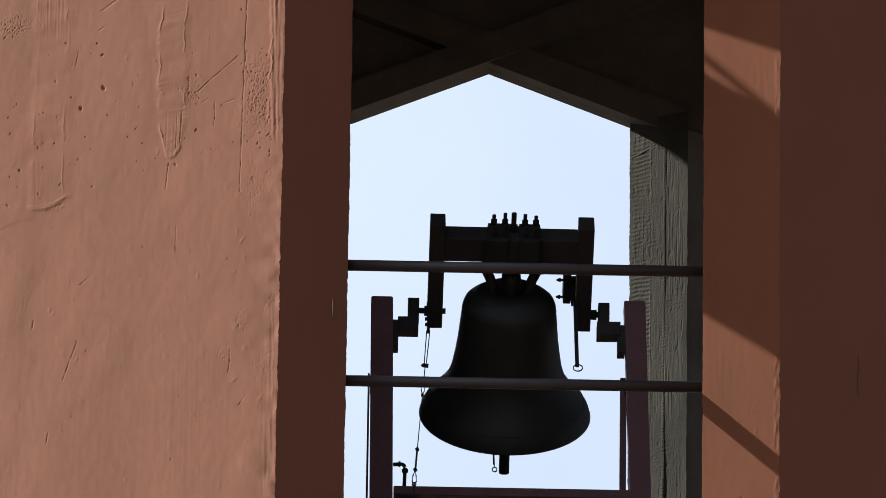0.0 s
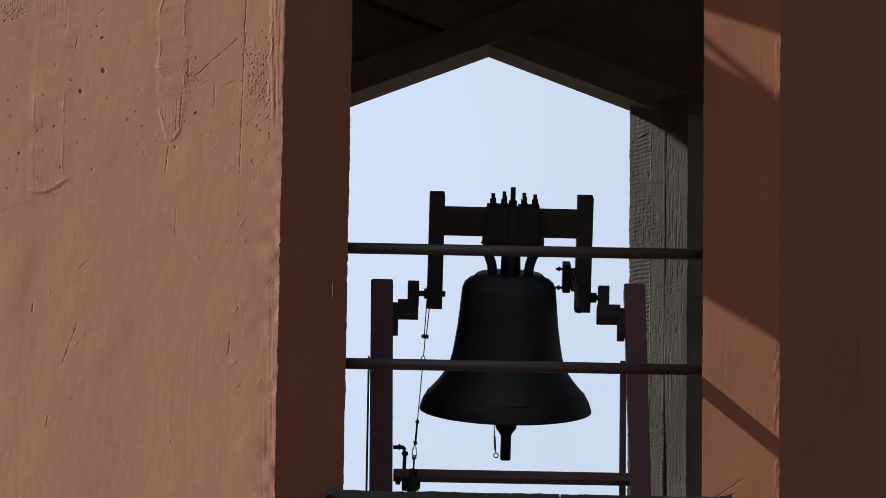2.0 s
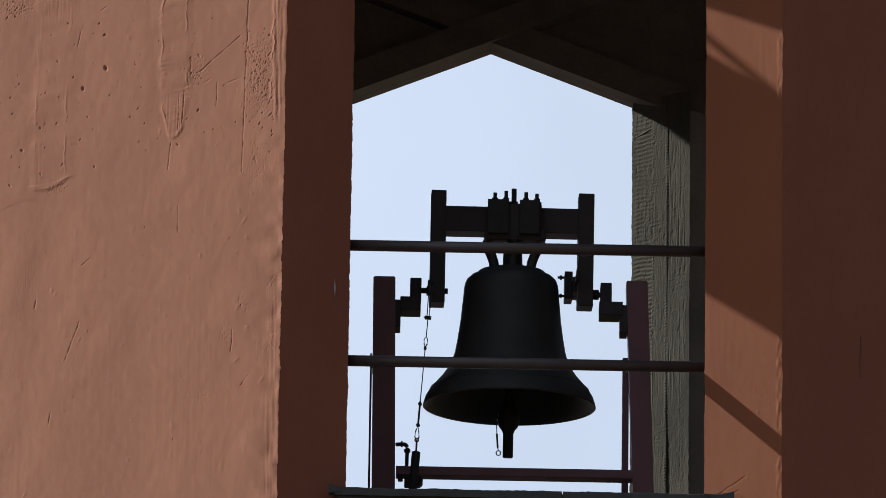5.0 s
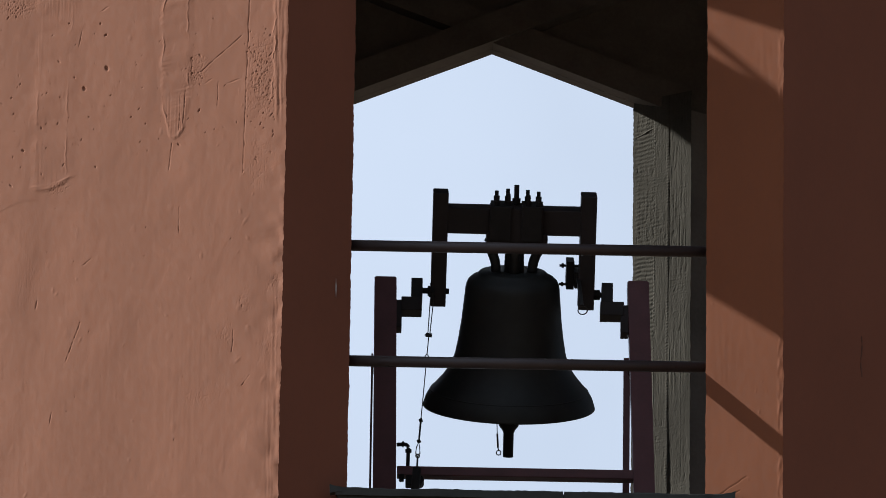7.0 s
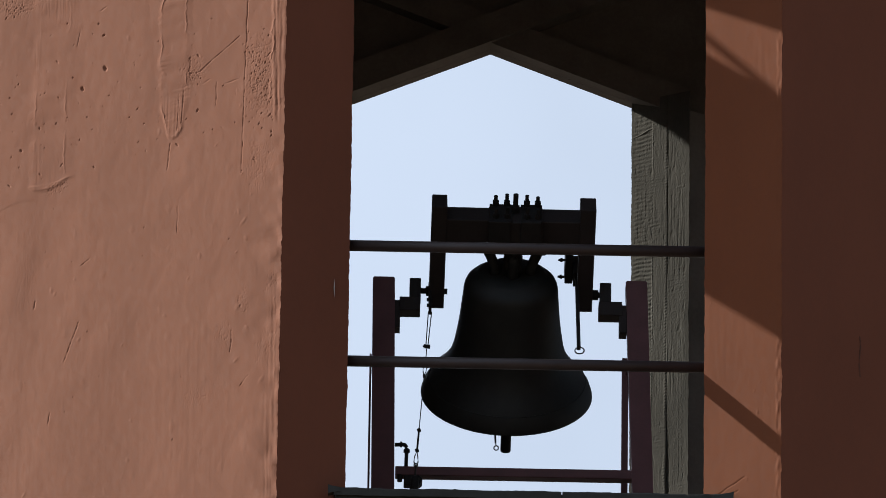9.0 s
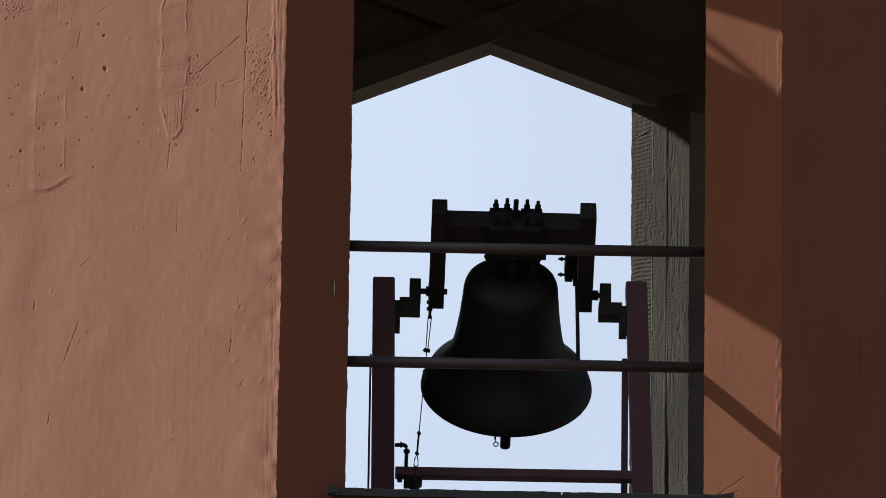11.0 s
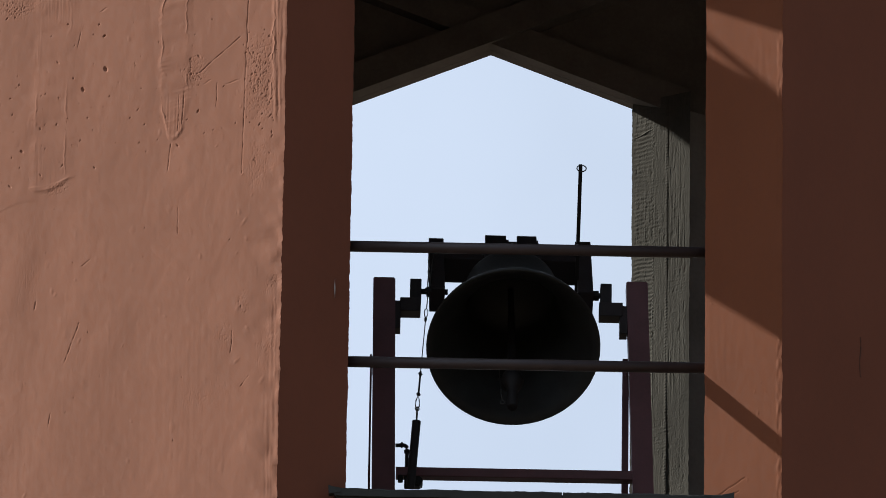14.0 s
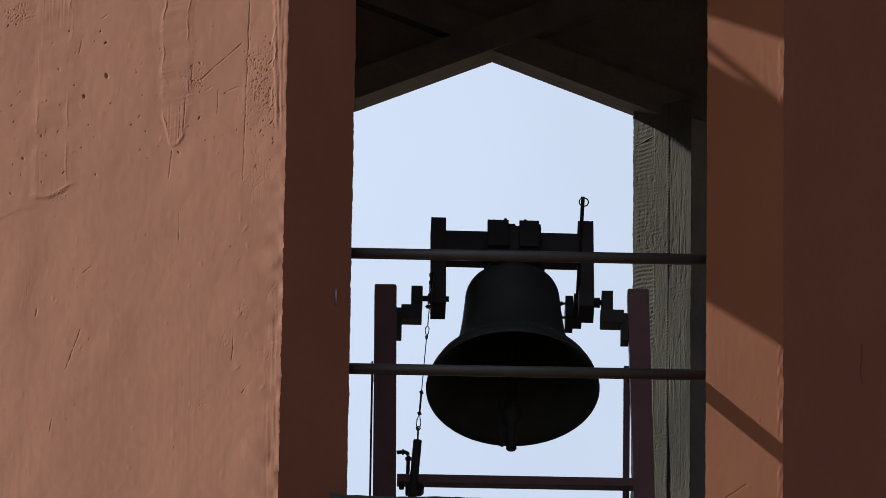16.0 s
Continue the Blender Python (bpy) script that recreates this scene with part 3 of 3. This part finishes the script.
def bell():
    top = bpy.data.objects.new("bell", None)
    scene.collection.objects.link(top)
    tagged(top, "dark bronze church bell swinging on a counterweighted headstock", "bell")
    bm = bmesh.new()
    lathe(bm, PROFILE, 96)
    bmesh.ops.translate(bm, verts=bm.verts, vec=(BX, 0, 0))
    bmesh.ops.remove_doubles(bm, verts=bm.verts, dist=0.0001)
    part("bell_body", bm, BRONZE, top, smooth=True)
    for r, z in ((0.2062, 0.004), (0.3450, -0.438)):
        bm = bmesh.new()
        ring(bm, (BX, 0, z), r - 0.0040, 0.0024, (1, 0, 0), (0, 1, 0), 72, 6)
        part("moulding", bm, BRONZE, top, smooth=True)
    # crown: bent canons round a shank
    for c, s, k in ((1, 0, 1), (-1, 0, 1), (0, 1, 0.5), (0, -1, 0.5)):
        bm = bmesh.new()
        path = [(0.078, 0.076), (0.079, 0.105), (0.083, 0.130), (0.093, 0.158), (0.106, 0.185), (0.111, 0.215), (0.10, 0.235)]
        tube(bm, [(BX + 0.004 + c * r * k, s * r * k, z) for r, z in path], 0.022, 10)
        part("canon", bm, BRONZE, top, smooth=True)
    bm = bmesh.new()
    rod(bm, (BX + 0.004, 0, 0.08), (BX + 0.004, 0, 0.24), 0.036, 20)
    rod(bm, (BX + 0.004, 0, 0.08), (BX + 0.004, 0, 0.17), 0.044, 20, 0.041)
    part("crown_shank", bm, BRONZE, top, smooth=True)
    # headstock
    bm = bmesh.new()
    box(bm, -0.300, 0.286, -0.044, 0.075, 0.253, 0.364, 0.004)
    part("headstock_beam", bm, BEAMPAINT, top)
    bm = bmesh.new()
    box(bm, -0.112, 0.118, -0.075, 0.075, 0.222, 0.374, 0.006)
    part("headstock_saddle", bm, BEAMPAINT, top)
    bm = bmesh.new()
    box(bm, -0.126, 0.137, -0.072, 0.072, 0.212, 0.262, 0.006)
    part("saddle_shoe", bm, BEAMPAINT, top)
    for x0, x1 in ((-0.110, -0.012), (0.024, 0.116)):
        bm = bmesh.new()
        box(bm, x0, x1, -0.078, 0.078, 0.372, 0.381, 0.002)
        part("clamp_plate", bm, IRON, top)
    for x, h, r in ((-0.084, 0.425, 0.0085), (-0.036, 0.434, 0.0085), (0.000, 0.460, 0.0115), (0.050, 0.430, 0.0085), (0.097, 0.424, 0.0085)):
        for y in ((0.02,) if r > 0.01 else (-0.045, 0.068)):
            bm = bmesh.new()
            zt = h
            rod(bm, (x, y, 0.37), (x, y, zt), r, 10)
            rod(bm, (x, y, 0.378), (x, y, 0.402), r * 1.75, 6)
            part("bolt", bm, IRON, top, "long threaded bolt with nut")
    for x0, x1 in ((-0.116, -0.024), (0.022, 0.108)):
        bm = bmesh.new()
        box(bm, x0, x1, -0.096, -0.0765, 0.235, 0.386, 0.003)
        part("clamp_block", bm, IRON, top)
    for x in (-0.084, -0.036, 0.050, 0.097):
        bm = bmesh.new()
        box(bm, x - 0.010, x + 0.010, 0.0755, 0.085, 0.2, 0.374, 0.002)
        part("clamp_strap", bm, IRON, top)
    for s, x0, x1 in ((-1, -0.359, -0.294), (1, 0.278, 0.346)):
        bm = bmesh.new()
        box(bm, x0, x1, -0.054, 0.060, -0.068, 0.431, 0.004)
        part("headstock_arm", bm, BEAMPAINT, top)
        bm = bmesh.new()
        rod(bm, (s * 0.28, 0, 0), (s * 0.40, 0, 0), 0.0125, 14)
        rod(bm, (s * 0.345, 0, 0), (s * 0.372, 0, 0), 0.022, 14)
        bmesh.ops.translate(bm, verts=bm.verts, vec=(0, -OFF_Y, -OFF_Z))
        part("axle", bm, IRON, top)
    # lever that points at the onlooker, with a ring at its end
    bm = bmesh.new()
    box(bm, 0.228, 0.262, 0.085, 0.195, -0.006, 0.116, 0.003)
    for z in (0.094, 0.012):
        rod(bm, (0.198, 0.115, z), (0.30, 0.115, z), 0.0055, 8)
        rod(bm, (0.207, 0.115, z), (0.217, 0.115, z), 0.010, 6)
    box(bm, 0.262, 0.30, 0.03, 0.185, 0.010, 0.08, 0.003)
    part("lever_clamp", bm, IRON, top)
    bm = bmesh.new()
    box(bm, 0.270, 0.286, -0.600, 0.10, 0.046, 0.066, 0.002)
    for v in bm.verts:
        v.co.x -= 0.006 * max(0.0, -v.co.y) / 0.6
    lever = part("lever", bm, IRON, top)
    bm = bmesh.new()
    ring(bm, (0.276, -0.592, 0.040), 0.020, 0.0028, (1, 0, 0), (0, -0.3, 0.95))
    part("lever_ring", bm, WIRE, lever, smooth=True)
    # plate that pulls the wire
    bm = bmesh.new()
    box(bm, -0.362, -0.350, -0.195, 0.02, -0.022, 0.022, 0.002)
    for y in (-0.10, -0.15):
        rod(bm, (-0.37, y, 0), (-0.345, y, 0), 0.008, 8)
    part("pull_plate", bm, IRON, top)
    # clapper, hinged inside the crown
    bm = bmesh.new()
    lathe(bm, [(0.0, 0.0), (0.013, 0.0), (0.014, -0.2), (0.019, -0.50), (0.027, -0.538), (0.042, -0.556), (0.0505, -0.588), (0.043, -0.620), (0.0275, -0.640), (0.0225, -0.652), (0.0225, -0.752), (0.019, -0.757), (0.0, -0.757)], 24)
    bmesh.ops.remove_doubles(bm, verts=bm.verts, dist=0.0001)
    clapper = part("clapper", bm, IRON, top, "dark iron clapper with ball and tail", True)
    bm = bmesh.new()
    tube(bm, [(-0.056, -0.01, -0.52), (-0.052, -0.01, -0.60), (-0.047, -0.01, -0.70), (-0.042, -0.01, -0.725)], 0.0022, 6)
    rod(bm, (-0.049, -0.01, -0.655), (-0.0445, -0.01, -0.715), 0.0042, 8)
    ring(bm, (-0.041, -0.01, -0.737), 0.010, 0.0026, (1, 0, 0), (0, 0, 1))
    rod(bm, (-0.062, -0.01, -0.588), (0, -0.01, -0.588), 0.004, 8)
    part("clapper_wire", bm, WIRE, clapper, smooth=True)
    return top, clapper


def pull_wire():
    """Hangs from the pull plate; its origin is the upper end."""
    top = bpy.data.objects.new("pull_wire", None)
    scene.collection.objects.link(top)
    tagged(top, "thin steel pull wire with clips and a snap hook", "wire")
    bm = bmesh.new()
    for x in (-0.008, 0.006):
        rod(bm, (x, 0, 0.0), (x * 0.6, 0, -0.165), 0.0022, 6)
    part("wire_loop", bm, WIRE, top)
    bm = bmesh.new()
    box(bm, -0.014, 0.014, -0.006, 0.006, -0.172, -0.156, 0.002)
    rod(bm, (-0.018, 0, -0.164), (-0.01, 0, -0.164), 0.004, 6)
    part("clip", bm, IRON, top)
    bm = bmesh.new()
    rod(bm, (0, 0, -0.17), (0, 0, -0.25), 0.0025, 6)
    tube(bm, [(0, 0, -0.25), (-0.008, 0, -0.262), (-0.006, 0, -0.285), (0, 0, -0.295), (0.006, 0, -0.285), (0.007, 0, -0.262)], 0.0028, 6, True)
    part("shackle", bm, WIRE, top)
    bm = bmesh.new()
    rod(bm, (0, 0, -0.295), (0, 0, -0.56), 0.0024, 6)
    rod(bm, (0, 0, -0.295), (0, 0, -0.31), 0.006, 8)
    part("wire", bm, WIRE, top)
    bm = bmesh.new()
    rod(bm, (0, 0, -0.545), (0, 0, -0.655), 0.0042, 8)
    for z in (-0.55, -0.645):
        rod(bm, (-0.003, 0, z), (0.003, 0, z - 0.012), 0.008, 8)
    part("turnbuckle", bm, IRON, top)
    bm = bmesh.new()
    tube(bm, [(0, 0, -0.655), (-0.008, 0, -0.68), (-0.009, 0, -0.705), (0, 0, -0.72), (0.009, 0, -0.705), (0.006, 0, -0.68)], 0.003, 6, True)
    part("snap_hook", bm, WIRE, top)
    return top


def counterweight():
    top = bpy.data.objects.new("counterweight", None)
    scene.collection.objects.link(top)
    tagged(top, "slim dark cylinder weight hung on the pull wire", "weight")
    bm = bmesh.new()
    rod(bm, (0, 0, -0.03), (-0.022, 0, -0.335), 0.0185, 16)
    part("weight_body", bm, IRON, top, smooth=False)
    bm = bmesh.new()
    rod(bm, (0, 0, -0.03), (0.002, 0, 0.026), 0.004, 8)
    ring(bm, (0.002, 0, 0.026), 0.008, 0.003, (1, 0, 0), (0, 0, 1), 12)
    part("weight_eye", bm, WIRE, top)
    return top


ground()
pillars()
rear()
ribs()
shell()
ledge()
rails()
bell_stand()
BELL, CLAPPER = bell()
PULL = pull_wire()
WEIGHT = counterweight()

SWING, PERIOD, PEAK = 56.0, 1.8595, 0.775      # degrees, seconds, first time nearest to the onlooker
GAIN = (1.0, 1.8, 1.0, -0.6, 1.3, 1.0, 1.4, 0.3, -0.2)      # degrees by which each forward swing goes further
YAW = 1.0       # the axle stands a little askew in the opening
LAG = 22.0      # degrees of the cycle by which the clapper trails the bell


def swing(t):
    turns = (t - PEAK) / PERIOD
    c = math.cos(2 * math.pi * turns)
    return (SWING + GAIN[min(max(round(turns), 0), len(GAIN) - 1)] * max(c, 0.0)) * c


def trail(t):
    c = math.cos(2 * math.pi * (t - PEAK) / PERIOD - radians(LAG))
    return 15 * math.tanh(2 * c) / math.tanh(2)


def motions():
    bell_rows, clapper_rows, wire_rows, weight_rows = [], [], [], []
    axle = H - OFF_Z
    for k in range(241):
        t = k / 15
        a = swing(t)
        bell_rows.append((t, pose(0, 0, axle, 0, 0, YAW) @ pose(0, 0, 0, -a) @ pose(0, OFF_Y, OFF_Z)))
        clapper_rows.append((t, pose(BX, 0, 0.035, trail(t))))
        y, z = -0.18 * math.cos(radians(a)), 0.18 * math.sin(radians(a))
        lean = math.degrees(math.atan2(-0.152 - y, 0.72))
        wire_rows.append((t, pose(-0.353, y, axle + z, lean, 4.2, 0)))
        weight_rows.append((t, pose(-0.407, -0.152, axle + z - 0.742)))
    walk(BELL, bell_rows)
    walk(CLAPPER, clapper_rows)
    walk(PULL, wire_rows)
    walk(WEIGHT, weight_rows)


motions()
